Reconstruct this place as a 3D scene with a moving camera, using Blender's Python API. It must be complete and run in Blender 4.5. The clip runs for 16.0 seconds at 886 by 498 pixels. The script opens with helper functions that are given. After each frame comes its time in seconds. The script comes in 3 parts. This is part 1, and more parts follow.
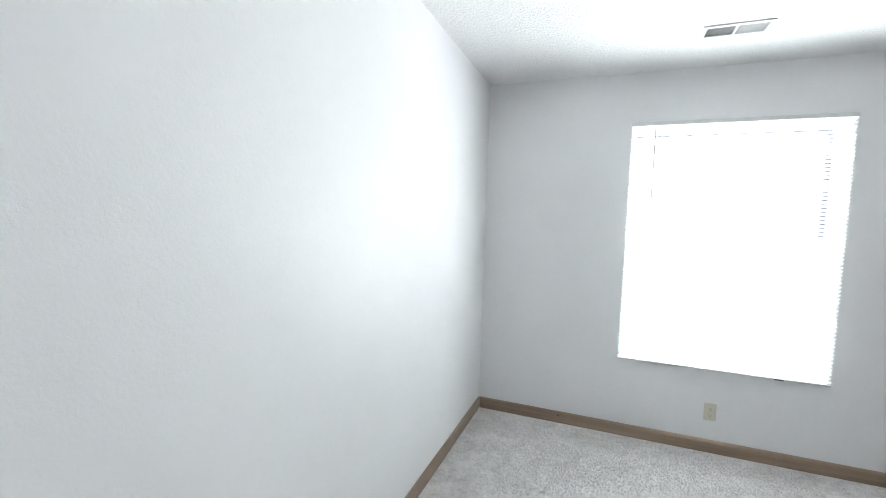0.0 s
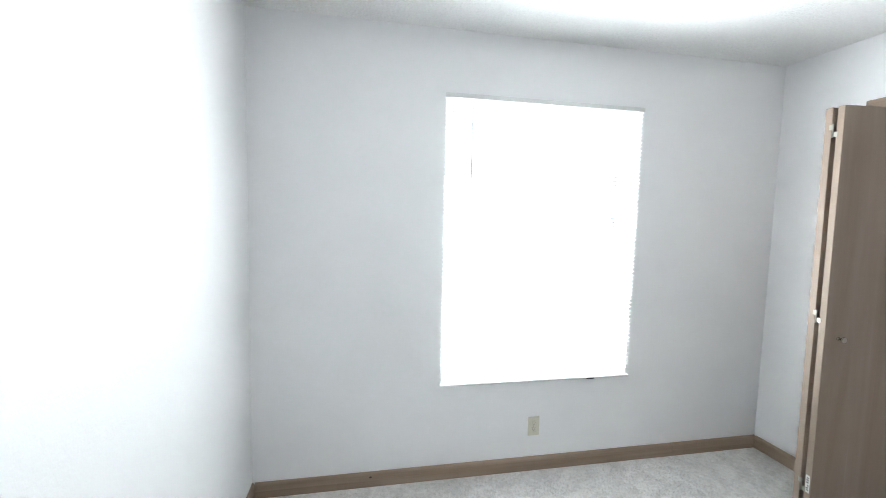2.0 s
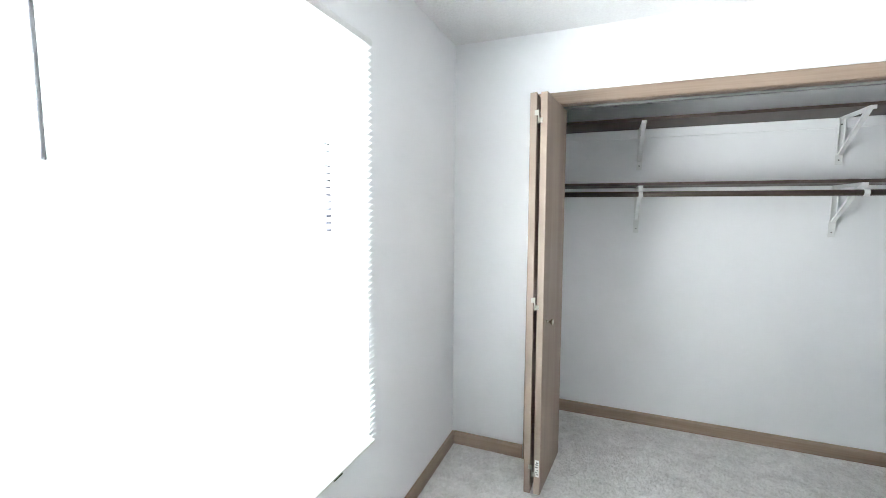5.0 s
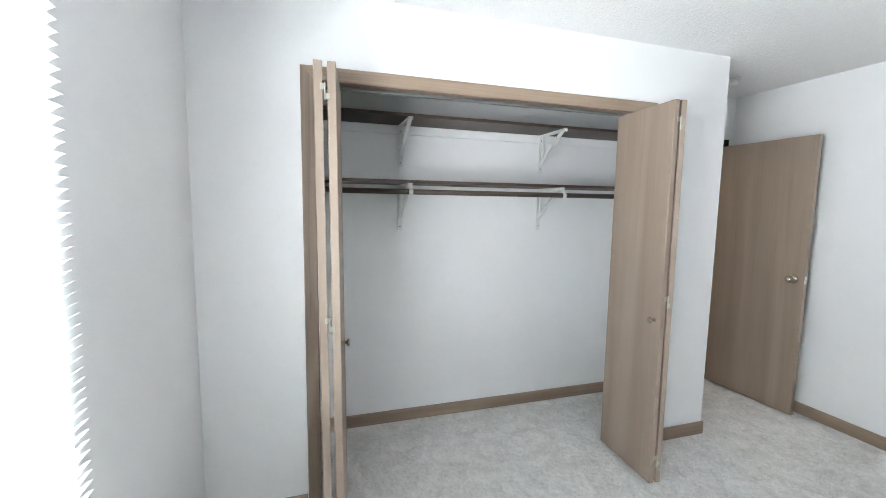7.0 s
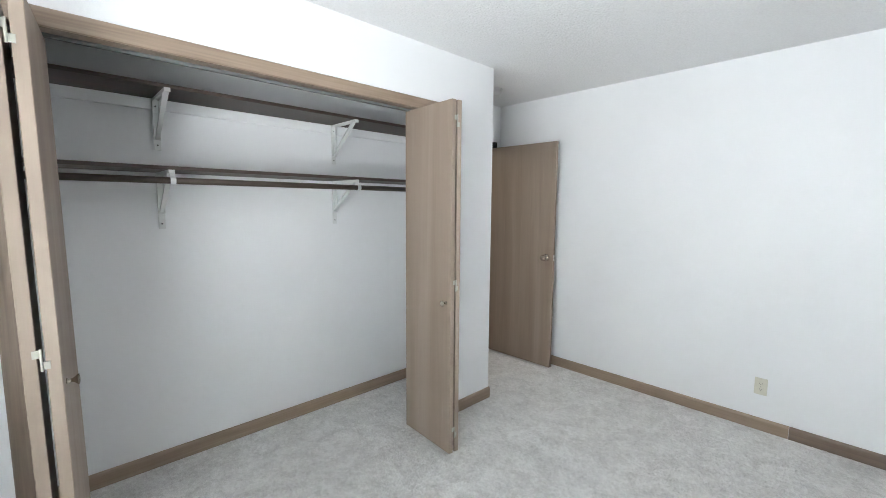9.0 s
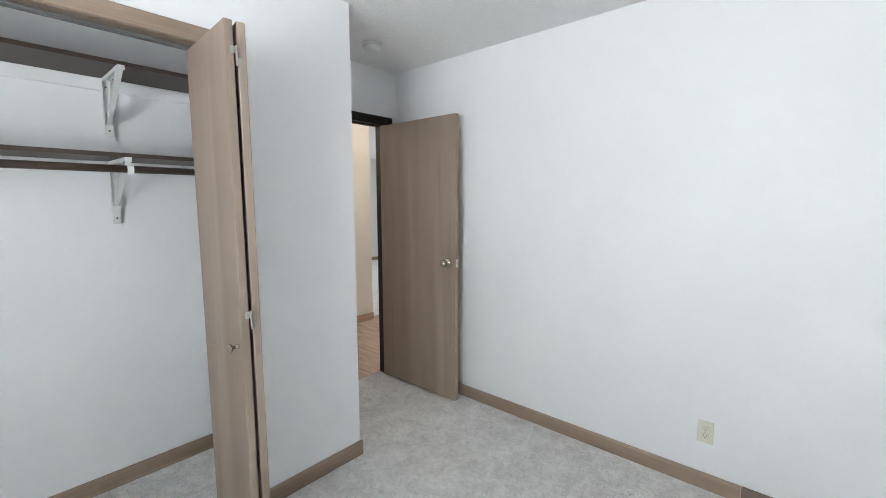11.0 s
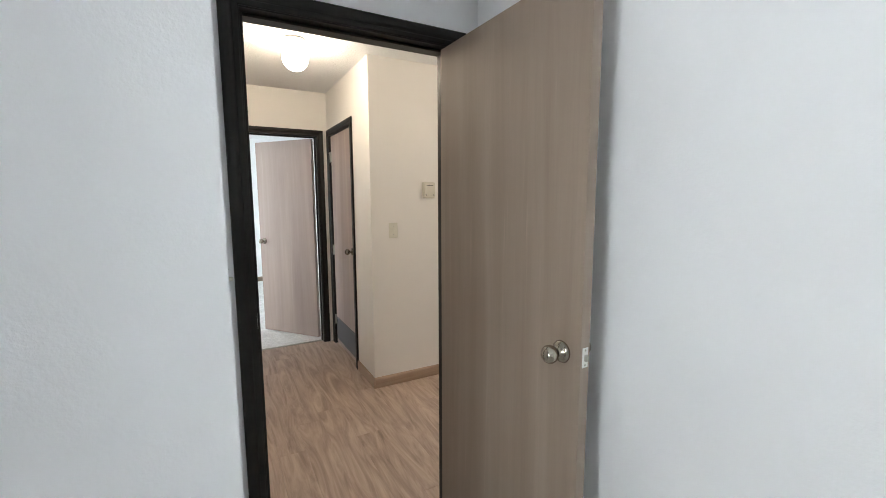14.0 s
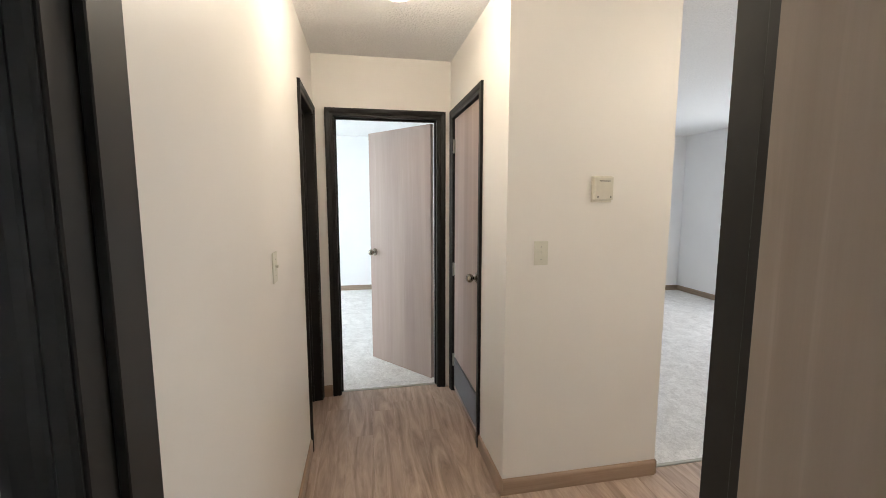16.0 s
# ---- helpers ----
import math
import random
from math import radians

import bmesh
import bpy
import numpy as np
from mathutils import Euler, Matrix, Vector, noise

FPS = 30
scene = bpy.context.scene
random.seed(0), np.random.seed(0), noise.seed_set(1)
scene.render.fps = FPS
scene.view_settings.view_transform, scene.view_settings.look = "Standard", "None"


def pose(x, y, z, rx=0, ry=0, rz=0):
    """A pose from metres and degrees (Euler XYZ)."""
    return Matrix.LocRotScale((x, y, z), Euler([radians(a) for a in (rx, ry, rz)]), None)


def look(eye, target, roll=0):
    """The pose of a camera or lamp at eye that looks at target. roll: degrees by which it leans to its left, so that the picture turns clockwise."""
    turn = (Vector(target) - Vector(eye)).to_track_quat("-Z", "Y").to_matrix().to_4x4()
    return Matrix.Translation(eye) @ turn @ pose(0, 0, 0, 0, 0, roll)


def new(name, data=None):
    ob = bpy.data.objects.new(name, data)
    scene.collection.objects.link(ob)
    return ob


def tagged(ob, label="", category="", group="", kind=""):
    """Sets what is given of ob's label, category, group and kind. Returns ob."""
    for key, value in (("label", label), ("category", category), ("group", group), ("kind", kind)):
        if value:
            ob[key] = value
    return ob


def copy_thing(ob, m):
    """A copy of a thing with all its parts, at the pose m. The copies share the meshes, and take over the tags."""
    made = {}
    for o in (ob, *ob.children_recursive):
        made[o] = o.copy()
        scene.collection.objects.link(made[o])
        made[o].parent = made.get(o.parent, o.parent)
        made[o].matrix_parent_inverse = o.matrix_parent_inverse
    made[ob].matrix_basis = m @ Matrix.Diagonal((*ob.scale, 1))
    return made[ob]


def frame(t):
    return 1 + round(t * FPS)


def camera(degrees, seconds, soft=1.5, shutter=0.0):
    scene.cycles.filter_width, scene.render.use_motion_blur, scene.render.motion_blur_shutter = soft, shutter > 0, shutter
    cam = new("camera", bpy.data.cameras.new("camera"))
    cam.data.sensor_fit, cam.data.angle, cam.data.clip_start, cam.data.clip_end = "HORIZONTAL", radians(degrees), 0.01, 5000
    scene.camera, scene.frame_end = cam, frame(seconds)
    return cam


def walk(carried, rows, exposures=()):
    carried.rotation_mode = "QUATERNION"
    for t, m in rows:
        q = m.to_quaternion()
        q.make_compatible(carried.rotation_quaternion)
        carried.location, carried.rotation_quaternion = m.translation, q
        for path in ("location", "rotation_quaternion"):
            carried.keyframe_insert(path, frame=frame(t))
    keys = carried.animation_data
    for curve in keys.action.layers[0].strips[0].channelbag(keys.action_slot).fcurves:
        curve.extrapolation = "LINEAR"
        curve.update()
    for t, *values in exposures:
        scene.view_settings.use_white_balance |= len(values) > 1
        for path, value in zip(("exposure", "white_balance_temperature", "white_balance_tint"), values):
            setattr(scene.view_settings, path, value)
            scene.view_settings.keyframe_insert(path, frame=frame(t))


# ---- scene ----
cam = camera(93.7, 16.0, soft=0.9)
PATH = [
    (0, (-0.007, -0.124, 1.46), (-0.724, 1.737, 1.315), 1.8),
    (0.5, (-0.116, 0.065, 1.485), (-0.536, 2.014, 1.327), 1.5),
    (1, (-0.173, 0.32, 1.495), (-0.354, 2.305, 1.331), 1.4),
    (1.5, (-0.235, 0.542, 1.521), (-0.155, 2.532, 1.34), 1.3),
    (2, (-0.305, 0.747, 1.491), (0.084, 2.702, 1.328), 1.3),
    (2.5, (-0.319, 0.976, 1.496), (0.31, 2.867, 1.33), 1.1),
    (3, (-0.309, 1.184, 1.504), (0.61, 2.953, 1.339), 1.0),
    (3.5, (-0.313, 1.416, 1.493), (0.92, 2.983, 1.335), 0.9),
    (4, (-0.255, 1.667, 1.491), (1.226, 3.0, 1.326), 0.6),
    (6.5, (0.125, 2.406, 1.513), (2.092, 2.107, 1.301), 0.7),
    (7, (0.244, 2.452, 1.515), (2.141, 1.853, 1.306), 0.8),
    (7.5, (0.295, 2.445, 1.513), (2.094, 1.596, 1.303), 0.7),
    (8, (0.307, 2.433, 1.511), (1.986, 1.368, 1.3), 0.7),
    (8.5, (0.3, 2.416, 1.506), (1.854, 1.175, 1.29), 0.5),
    (9, (0.291, 2.357, 1.486), (1.725, 0.979, 1.273), 0.4),
    (11.5, (0.52, 1.043, 1.451), (1.827, -0.454, 1.22), -0.1),
    (12, (0.651, 0.785, 1.448), (1.969, -0.701, 1.211), -0.2),
    (12.5, (0.85, 0.54, 1.473), (2.24, -0.875, 1.216), -0.1),
    (13, (1.025, 0.329, 1.451), (2.54, -0.953, 1.205), -0.1),
    (13.5, (1.207, 0.119, 1.455), (2.864, -0.974, 1.208), -0.2),
    (14, (1.479, -0.027, 1.453), (3.221, -0.979, 1.209), -0.2),
    (14.5, (1.747, -0.159, 1.441), (3.545, -1.003, 1.204), -0.1),
    (15, (2.002, -0.274, 1.464), (3.871, -0.946, 1.221), -0.1),
    (15.5, (2.289, -0.323, 1.446), (4.219, -0.792, 1.213), 0.0),
    (16, (2.578, -0.373, 1.462), (4.528, -0.75, 1.227), -0.0),
]
EXPOSURES = [(0, -0.34), (1.5, -0.15), (3, 0.06), (4, 0.1), (6.5, 0.02), (9, -0.14), (11.5, -0.18), (13.5, -0.14), (14.5, -0.02), (16, 0.02)]
walk(cam, [(t, look(eye, target, roll)) for t, eye, target, roll in PATH], EXPOSURES)

# ---- light ----
def sky_world():
    w = bpy.data.worlds.new("sky")
    scene.world = w
    w.use_nodes = True
    nt = w.node_tree
    nt.nodes.clear()
    out = nt.nodes.new("ShaderNodeOutputWorld")
    bg = nt.nodes.new("ShaderNodeBackground")
    sky = nt.nodes.new("ShaderNodeTexSky")
    sky.sky_type = "NISHITA"
    sky.sun_disc = False
    sky.sun_elevation, sky.sun_rotation = radians(40), radians(200)
    bg.inputs["Strength"].default_value = 0.1
    nt.links.new(sky.outputs[0], bg.inputs["Color"])
    nt.links.new(bg.outputs[0], out.inputs["Surface"])


def window_light(name, eye, target, w, h, watts, color):
    """Sky light that enters through a window's opening."""
    d = bpy.data.lights.new(name, "AREA")
    d.shape, d.size, d.size_y, d.energy, d.color = "RECTANGLE", w, h, watts, color
    ob = new(name, d)
    ob.matrix_world = look(eye, target)
    return ob


DAY = (0.93, 0.972, 1.0)
sky_world()
window_light("sky_light_bedroom", (0.711, 3.17, 1.43), (0.711, 0, 1.43), 1.10, 1.45, 138, DAY)
window_light("sky_light_far_bedroom", (7.3, 2.47, 1.4), (7.3, 0, 1.4), 1.3, 1.3, 70, (0.84, 0.94, 1.0))
window_light("sky_light_living", (6.0, -5.49, 1.3), (6.0, 0, 1.3), 1.8, 1.5, 46, (0.9, 0.95, 1.0))


# ---- materials ----
def shader(name):
    m = bpy.data.materials.new(name)
    m.use_nodes = True
    nt = m.node_tree
    b = nt.nodes["Principled BSDF"]
    return m, nt, b


def add(nt, kind, **values):
    n = nt.nodes.new(kind)
    for k, v in values.items():
        n.inputs[k].default_value = v
    return n


def coords(nt, scale=(1, 1, 1), randomise=False):
    tc = add(nt, "ShaderNodeTexCoord")
    mp = add(nt, "ShaderNodeMapping", Scale=scale)
    nt.links.new(tc.outputs["Object"], mp.inputs["Vector"])
    if randomise:
        info = add(nt, "ShaderNodeObjectInfo")
        mul = nt.nodes.new("ShaderNodeMath")
        mul.operation = "MULTIPLY"
        mul.inputs[1].default_value = 37.0
        nt.links.new(info.outputs["Random"], mul.inputs[0])
        comb = nt.nodes.new("ShaderNodeCombineXYZ")
        for i in range(3):
            nt.links.new(mul.outputs[0], comb.inputs[i])
        nt.links.new(comb.outputs[0], mp.inputs["Location"])
    return mp.outputs["Vector"]


def ramp(nt, fac, stops):
    r = nt.nodes.new("ShaderNodeValToRGB")
    e = r.color_ramp.elements
    e[0].position, e[0].color = stops[0][0], (*stops[0][1], 1)
    e[1].position, e[1].color = stops[-1][0], (*stops[-1][1], 1)
    for p, c in stops[1:-1]:
        x = e.new(p)
        x.color = (*c, 1)
    nt.links.new(fac, r.inputs["Fac"])
    return r.outputs["Color"]


def noise_tex(nt, vec, scale, detail=3.0, rough=0.5, distortion=0.0):
    n = add(nt, "ShaderNodeTexNoise", Scale=scale, Detail=detail, Roughness=rough, Distortion=distortion)
    nt.links.new(vec, n.inputs["Vector"])
    return n.outputs["Fac"]


def maths(nt, op, a, b):
    n = nt.nodes.new("ShaderNodeMath")
    n.operation = op
    for i, v in enumerate((a, b)):
        if isinstance(v, (int, float)):
            n.inputs[i].default_value = v
        else:
            nt.links.new(v, n.inputs[i])
    return n.outputs[0]


def blend(nt, fac, a, b, mode="MIX"):
    n = nt.nodes.new("ShaderNodeMix")
    n.data_type, n.blend_type = "RGBA", mode
    ins = [i for i in n.inputs if i.type == "RGBA"]
    fin = n.inputs[0]
    for s, v in ((fin, fac), (ins[0], a), (ins[1], b)):
        if isinstance(v, (int, float)):
            s.default_value = v
        elif isinstance(v, tuple):
            s.default_value = (*v, 1)
        else:
            nt.links.new(v, s)
    return [o for o in n.outputs if o.type == "RGBA"][0]


def bump(nt, b, height, distance, strength=1.0):
    n = add(nt, "ShaderNodeBump", Distance=distance, Strength=strength)
    nt.links.new(height, n.inputs["Height"])
    nt.links.new(n.outputs[0], b.inputs["Normal"])


def paint(name, color, rough=0.5, peel=0.00036, patch=0.03):
    """Rolled wall paint: orange-peel relief with faint broad unevenness."""
    m, nt, b = shader(name)
    v = coords(nt)
    broad = noise_tex(nt, v, 1.7, 3)
    dark = tuple(c * (1 - patch) for c in color)
    nt.links.new(ramp(nt, broad, [(0.35, dark), (0.65, color)]), b.inputs["Base Color"])
    fine = noise_tex(nt, v, 130, 3, 0.6)
    mid = noise_tex(nt, v, 16, 2)
    h = maths(nt, "ADD", fine, maths(nt, "MULTIPLY", mid, 1.2))
    bump(nt, b, h, peel)
    b.inputs["Roughness"].default_value = rough
    return m


def stipple(name, color):
    """Sprayed ceiling texture."""
    m, nt, b = shader(name)
    v = coords(nt)
    a = noise_tex(nt, v, 85, 4, 0.65)
    vo = add(nt, "ShaderNodeTexVoronoi", Scale=70.0)
    nt.links.new(v, vo.inputs["Vector"])
    h = maths(nt, "SUBTRACT", a, maths(nt, "MULTIPLY", vo.outputs["Distance"], 0.7))
    bump(nt, b, h, 0.0042, 0.8)
    nt.links.new(ramp(nt, a, [(0.3, tuple(c * 0.93 for c in color)), (0.7, color)]), b.inputs["Base Color"])
    b.inputs["Roughness"].default_value = 0.9
    return m


def wood(name, dark, light, along="z", rough=0.45, coarse=1.0, streak=0.5, gloss_bump=0.0004):
    """Oak grain that runs along one axis, with pores and broad colour streaks, different on every piece."""
    m, nt, b = shader(name)
    k = {"x": (1.1, 26, 26), "y": (26, 1.1, 26), "z": (26, 26, 1.1)}[along]
    v = coords(nt, tuple(c * coarse for c in k), True)
    k2 = {"x": (2.2, 150, 150), "y": (150, 2.2, 150), "z": (150, 150, 2.2)}[along]
    v2 = coords(nt, k2, True)
    broad = noise_tex(nt, v, 0.9, 4, 0.55, 0.9)
    pores = noise_tex(nt, v2, 1.0, 3, 0.7)
    rings = add(nt, "ShaderNodeTexWave", Scale=0.12, Distortion=14.0, Detail=2.0)
    rings.inputs["Detail Scale"].default_value = 0.6
    nt.links.new(v, rings.inputs["Vector"])
    f = maths(nt, "ADD", maths(nt, "MULTIPLY", broad, streak), maths(nt, "MULTIPLY", pores, 0.22))
    f = maths(nt, "ADD", f, maths(nt, "MULTIPLY", rings.outputs["Fac"], 0.05))
    col = ramp(nt, f, [(0.22, dark), (0.42, tuple((a + c) / 2 for a, c in zip(dark, light))), (0.64, light)])
    nt.links.new(col, b.inputs["Base Color"])
    b.inputs["Roughness"].default_value = rough
    bump(nt, b, pores, gloss_bump, 0.6)
    return m


def veneer(name, dark, light):
    """Sliced oak veneer: broad soft bands, a few long pale streaks, fine pores."""
    m, nt, b = shader(name)
    band = noise_tex(nt, coords(nt, (5.5, 5.5, 0.32), True), 1.0, 4, 0.6, 0.7)
    streaks = noise_tex(nt, coords(nt, (22, 22, 0.7), True), 1.0, 4, 0.62, 1.1)
    pores = noise_tex(nt, coords(nt, (190, 190, 5.0), True), 1.0, 3, 0.7)
    f = maths(nt, "ADD", maths(nt, "MULTIPLY", band, 0.74), maths(nt, "MULTIPLY", streaks, 0.17))
    f = maths(nt, "ADD", f, maths(nt, "MULTIPLY", pores, 0.12))
    mid = tuple(a * 0.5 + c * 0.5 for a, c in zip(dark, light))
    col = ramp(nt, f, [(0.36, dark), (0.51, mid), (0.66, light)])
    pale = ramp(nt, streaks, [(0.62, (0, 0, 0)), (0.76, (0.5, 0.5, 0.5))])
    col = blend(nt, pale, col, tuple(c * 1.2 for c in light))
    nt.links.new(col, b.inputs["Base Color"])
    nt.links.new(maths(nt, "ADD", 0.46, maths(nt, "MULTIPLY", pores, 0.2)), b.inputs["Roughness"])
    bump(nt, b, pores, 0.0003, 0.6)
    return m


def plank_mat():
    """Printed oak planks: streaked grain with darker cathedral figures."""
    m, nt, b = shader("wood_look_plank")
    v = coords(nt, (1.25, 8.5, 8.5), True)
    v2 = coords(nt, (4, 80, 80), True)
    fig = noise_tex(nt, v, 1.2, 5, 0.62, 2.2)
    fine = noise_tex(nt, v2, 1.0, 4, 0.7, 0.4)
    f = maths(nt, "ADD", maths(nt, "MULTIPLY", fig, 0.82), maths(nt, "MULTIPLY", fine, 0.22))
    col = ramp(nt, f, [(0.32, (0.25, 0.178, 0.135)), (0.46, (0.385, 0.285, 0.222)), (0.56, (0.475, 0.36, 0.287)), (0.72, (0.59, 0.47, 0.385))])
    nt.links.new(col, b.inputs["Base Color"])
    nt.links.new(maths(nt, "ADD", 0.36, maths(nt, "MULTIPLY", fine, 0.2)), b.inputs["Roughness"])
    bump(nt, b, fine, 0.0005, 0.5)
    return m


def carpet_mat(name, dark, light):
    m, nt, b = shader(name)
    v = coords(nt)
    tuft = noise_tex(nt, v, 170, 3, 0.75)
    clump = noise_tex(nt, v, 42, 5, 0.7, 0.6)
    tread = noise_tex(nt, v, 7.0, 4, 0.62, 1.0)
    f = maths(nt, "ADD", maths(nt, "MULTIPLY", tuft, 0.38), maths(nt, "MULTIPLY", clump, 0.42))
    f = maths(nt, "ADD", f, maths(nt, "MULTIPLY", tread, 0.34))
    nt.links.new(ramp(nt, f, [(0.44, dark), (0.66, light)]), b.inputs["Base Color"])
    h = maths(nt, "ADD", maths(nt, "MULTIPLY", tuft, 0.6), maths(nt, "MULTIPLY", clump, 0.8))
    bump(nt, b, h, 0.012, 0.9)
    b.inputs["Roughness"].default_value = 0.95
    b.inputs["Sheen Weight"].default_value = 0.15
    return m


def plain(name, color, rough=0.5, metal=0.0, var=0.06, scale=30.0, relief=0.0):
    m, nt, b = shader(name)
    v = coords(nt)
    n = noise_tex(nt, v, scale, 4, 0.6)
    nt.links.new(ramp(nt, n, [(0.3, tuple(c * (1 - var) for c in color)), (0.7, color)]), b.inputs["Base Color"])
    b.inputs["Metallic"].default_value = metal
    r = maths(nt, "ADD", rough - 0.04, maths(nt, "MULTIPLY", n, 0.08))
    nt.links.new(r, b.inputs["Roughness"])
    if relief:
        bump(nt, b, n, relief)
    return m


def slat_mat():
    """Thin white slats that let daylight glow through."""
    m, nt, b = shader("blind_slat")
    b.inputs["Base Color"].default_value = (0.86, 0.87, 0.86, 1)
    b.inputs["Roughness"].default_value = 0.45
    tr = add(nt, "ShaderNodeBsdfTranslucent", Color=(0.93, 0.95, 0.95, 1))
    mix = nt.nodes.new("ShaderNodeMixShader")
    mix.inputs[0].default_value = 0.78
    nt.links.new(b.outputs[0], mix.inputs[1])
    nt.links.new(tr.outputs[0], mix.inputs[2])
    nt.links.new(mix.outputs[0], nt.nodes["Material Output"].inputs["Surface"])
    return m


def glass_mat():
    m, nt, b = shader("window_glass")
    tr = nt.nodes.new("ShaderNodeBsdfTransparent")
    gl = add(nt, "ShaderNodeBsdfGlossy", Roughness=0.02)
    mix = nt.nodes.new("ShaderNodeMixShader")
    mix.inputs[0].default_value = 0.06
    nt.links.new(tr.outputs[0], mix.inputs[1])
    nt.links.new(gl.outputs[0], mix.inputs[2])
    nt.links.new(mix.outputs[0], nt.nodes["Material Output"].inputs["Surface"])
    return m


def globe_mat():
    m, nt, b = shader("lit_opal_glass")
    b.inputs["Base Color"].default_value = (0.9, 0.88, 0.84, 1)
    b.inputs["Emission Color"].default_value = (1.0, 0.865, 0.69, 1)
    b.inputs["Emission Strength"].default_value = GLOBE
    return m


def sky_card():
    m, nt, b = shader("overcast_sky")
    b.inputs["Base Color"].default_value = (0, 0, 0, 1)
    v = coords(nt)
    n = noise_tex(nt, v, 0.4, 3)
    nt.links.new(ramp(nt, n, [(0.3, (0.86, 0.93, 1.0)), (0.7, (0.95, 0.98, 1.0))]), b.inputs["Emission Color"])
    b.inputs["Emission Strength"].default_value = 7.0
    return m


M_SKYCARD = sky_card()
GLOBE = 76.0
M_WALL = paint("white_wall_paint", (0.888, 0.896, 0.906), 0.52, 0.0006)
# White wall paint with the hall's warm lamplight tinted into its colour.
M_HALLWALL_LAMPLIT = paint("lamplit_wall_paint", (0.85, 0.82, 0.775), 0.42)
M_CEIL = stipple("stippled_ceiling", (0.885, 0.885, 0.885))
M_CARPET = carpet_mat("grey_carpet", (0.60, 0.58, 0.56), (0.93, 0.918, 0.90))
# Oak darkened to carry the shade that the folded doors cast.
M_OAK_SHADED = wood("oak_trim_shaded", (0.14, 0.10, 0.075), (0.33, 0.255, 0.197), "z")
M_OAK_Y = wood("oak_trim_y", (0.225, 0.160, 0.116), (0.445, 0.345, 0.262), "y")
M_OAK_X = wood("oak_trim_x", (0.22, 0.155, 0.11), (0.45, 0.345, 0.258), "x")
M_VENEER = veneer("oak_veneer_door", (0.250, 0.190, 0.148), (0.338, 0.267, 0.212))
M_VENEER_PINK = veneer("rosy_veneer_door", (0.36, 0.277, 0.24), (0.47, 0.375, 0.33))
M_OAK_DARK_X = wood("dark_oak_trim_x", (0.13, 0.09, 0.068), (0.27, 0.20, 0.155), "x")
M_SHELF = wood("dark_oak_shelf", (0.046, 0.032, 0.025), (0.10, 0.071, 0.055), "y", 0.5)
M_DARK = plain("dark_stained_casing", (0.0125, 0.0105, 0.009), 0.46, 0, 0.35, 40)
M_DARK.node_tree.nodes["Principled BSDF"].inputs["Specular IOR Level"].default_value = 0.32
M_WHITE = plain("white_enamel", (0.78, 0.79, 0.78), 0.35)
M_PLASTIC = plain("ivory_plastic", (0.72, 0.70, 0.60), 0.35)
M_CREAM = plain("cream_plastic", (0.70, 0.66, 0.56), 0.4)
M_NICKEL = plain("satin_nickel", (0.40, 0.365, 0.31), 0.2, 1.0)
M_STEEL = plain("zinc_hinge", (0.46, 0.45, 0.40), 0.42, 0.9)
# Pale, barely metallic colour stands in for steel reflecting the window.
M_STEEL_GLARE = plain("steel_painted_glare", (0.76, 0.76, 0.73), 0.38, 0.35)
M_SLOT = plain("dark_slot", (0.03, 0.03, 0.03), 0.6)
M_VENTDARK = plain("vent_shadow_metal", (0.16, 0.165, 0.165), 0.5)
M_VENTLIGHT = plain("vent_grey_metal", (0.5, 0.51, 0.51), 0.5)
M_GRILLE = plain("grey_grille_metal", (0.13, 0.125, 0.13), 0.45, 0.4)
M_SASH = plain("dark_bronze_sash", (0.05, 0.055, 0.07), 0.5)
M_SLAT = slat_mat()
M_GLASS = glass_mat()
M_PAPER = plain("label_paper", (0.8, 0.8, 0.78), 0.6)
M_GLOBE = globe_mat()
M_PLANK = plank_mat()
M_OAK_LIGHT_X = wood("hall_oak_trim_x", (0.30, 0.20, 0.14), (0.50, 0.37, 0.27), "x")
M_OAK_LIGHT_Y = wood("hall_oak_trim_y", (0.30, 0.20, 0.14), (0.50, 0.37, 0.27), "y")


# ---- building helpers ----
def box(bm, x0, x1, y0, y1, z0, z1, bev=0.0, seg=1):
    r = bmesh.ops.create_cube(bm, size=1)
    vs = r["verts"]
    bmesh.ops.scale(bm, vec=(x1 - x0, y1 - y0, z1 - z0), verts=vs)
    bmesh.ops.translate(bm, vec=((x0 + x1) / 2, (y0 + y1) / 2, (z0 + z1) / 2), verts=vs)
    if bev:
        es = list({e for v in vs for e in v.link_edges})
        bmesh.ops.bevel(bm, geom=es, offset=bev, segments=seg, affect="EDGES", profile=0.5)


def prism(bm, pts, z0, z1):
    """A block on a floor polygon given anticlockwise."""
    lo = [bm.verts.new((x, y, z0)) for x, y in pts]
    hi = [bm.verts.new((x, y, z1)) for x, y in pts]
    n = len(pts)
    bm.faces.new(list(reversed(lo)))
    bm.faces.new(hi)
    for i in range(n):
        bm.faces.new((lo[i], lo[(i + 1) % n], hi[(i + 1) % n], hi[i]))


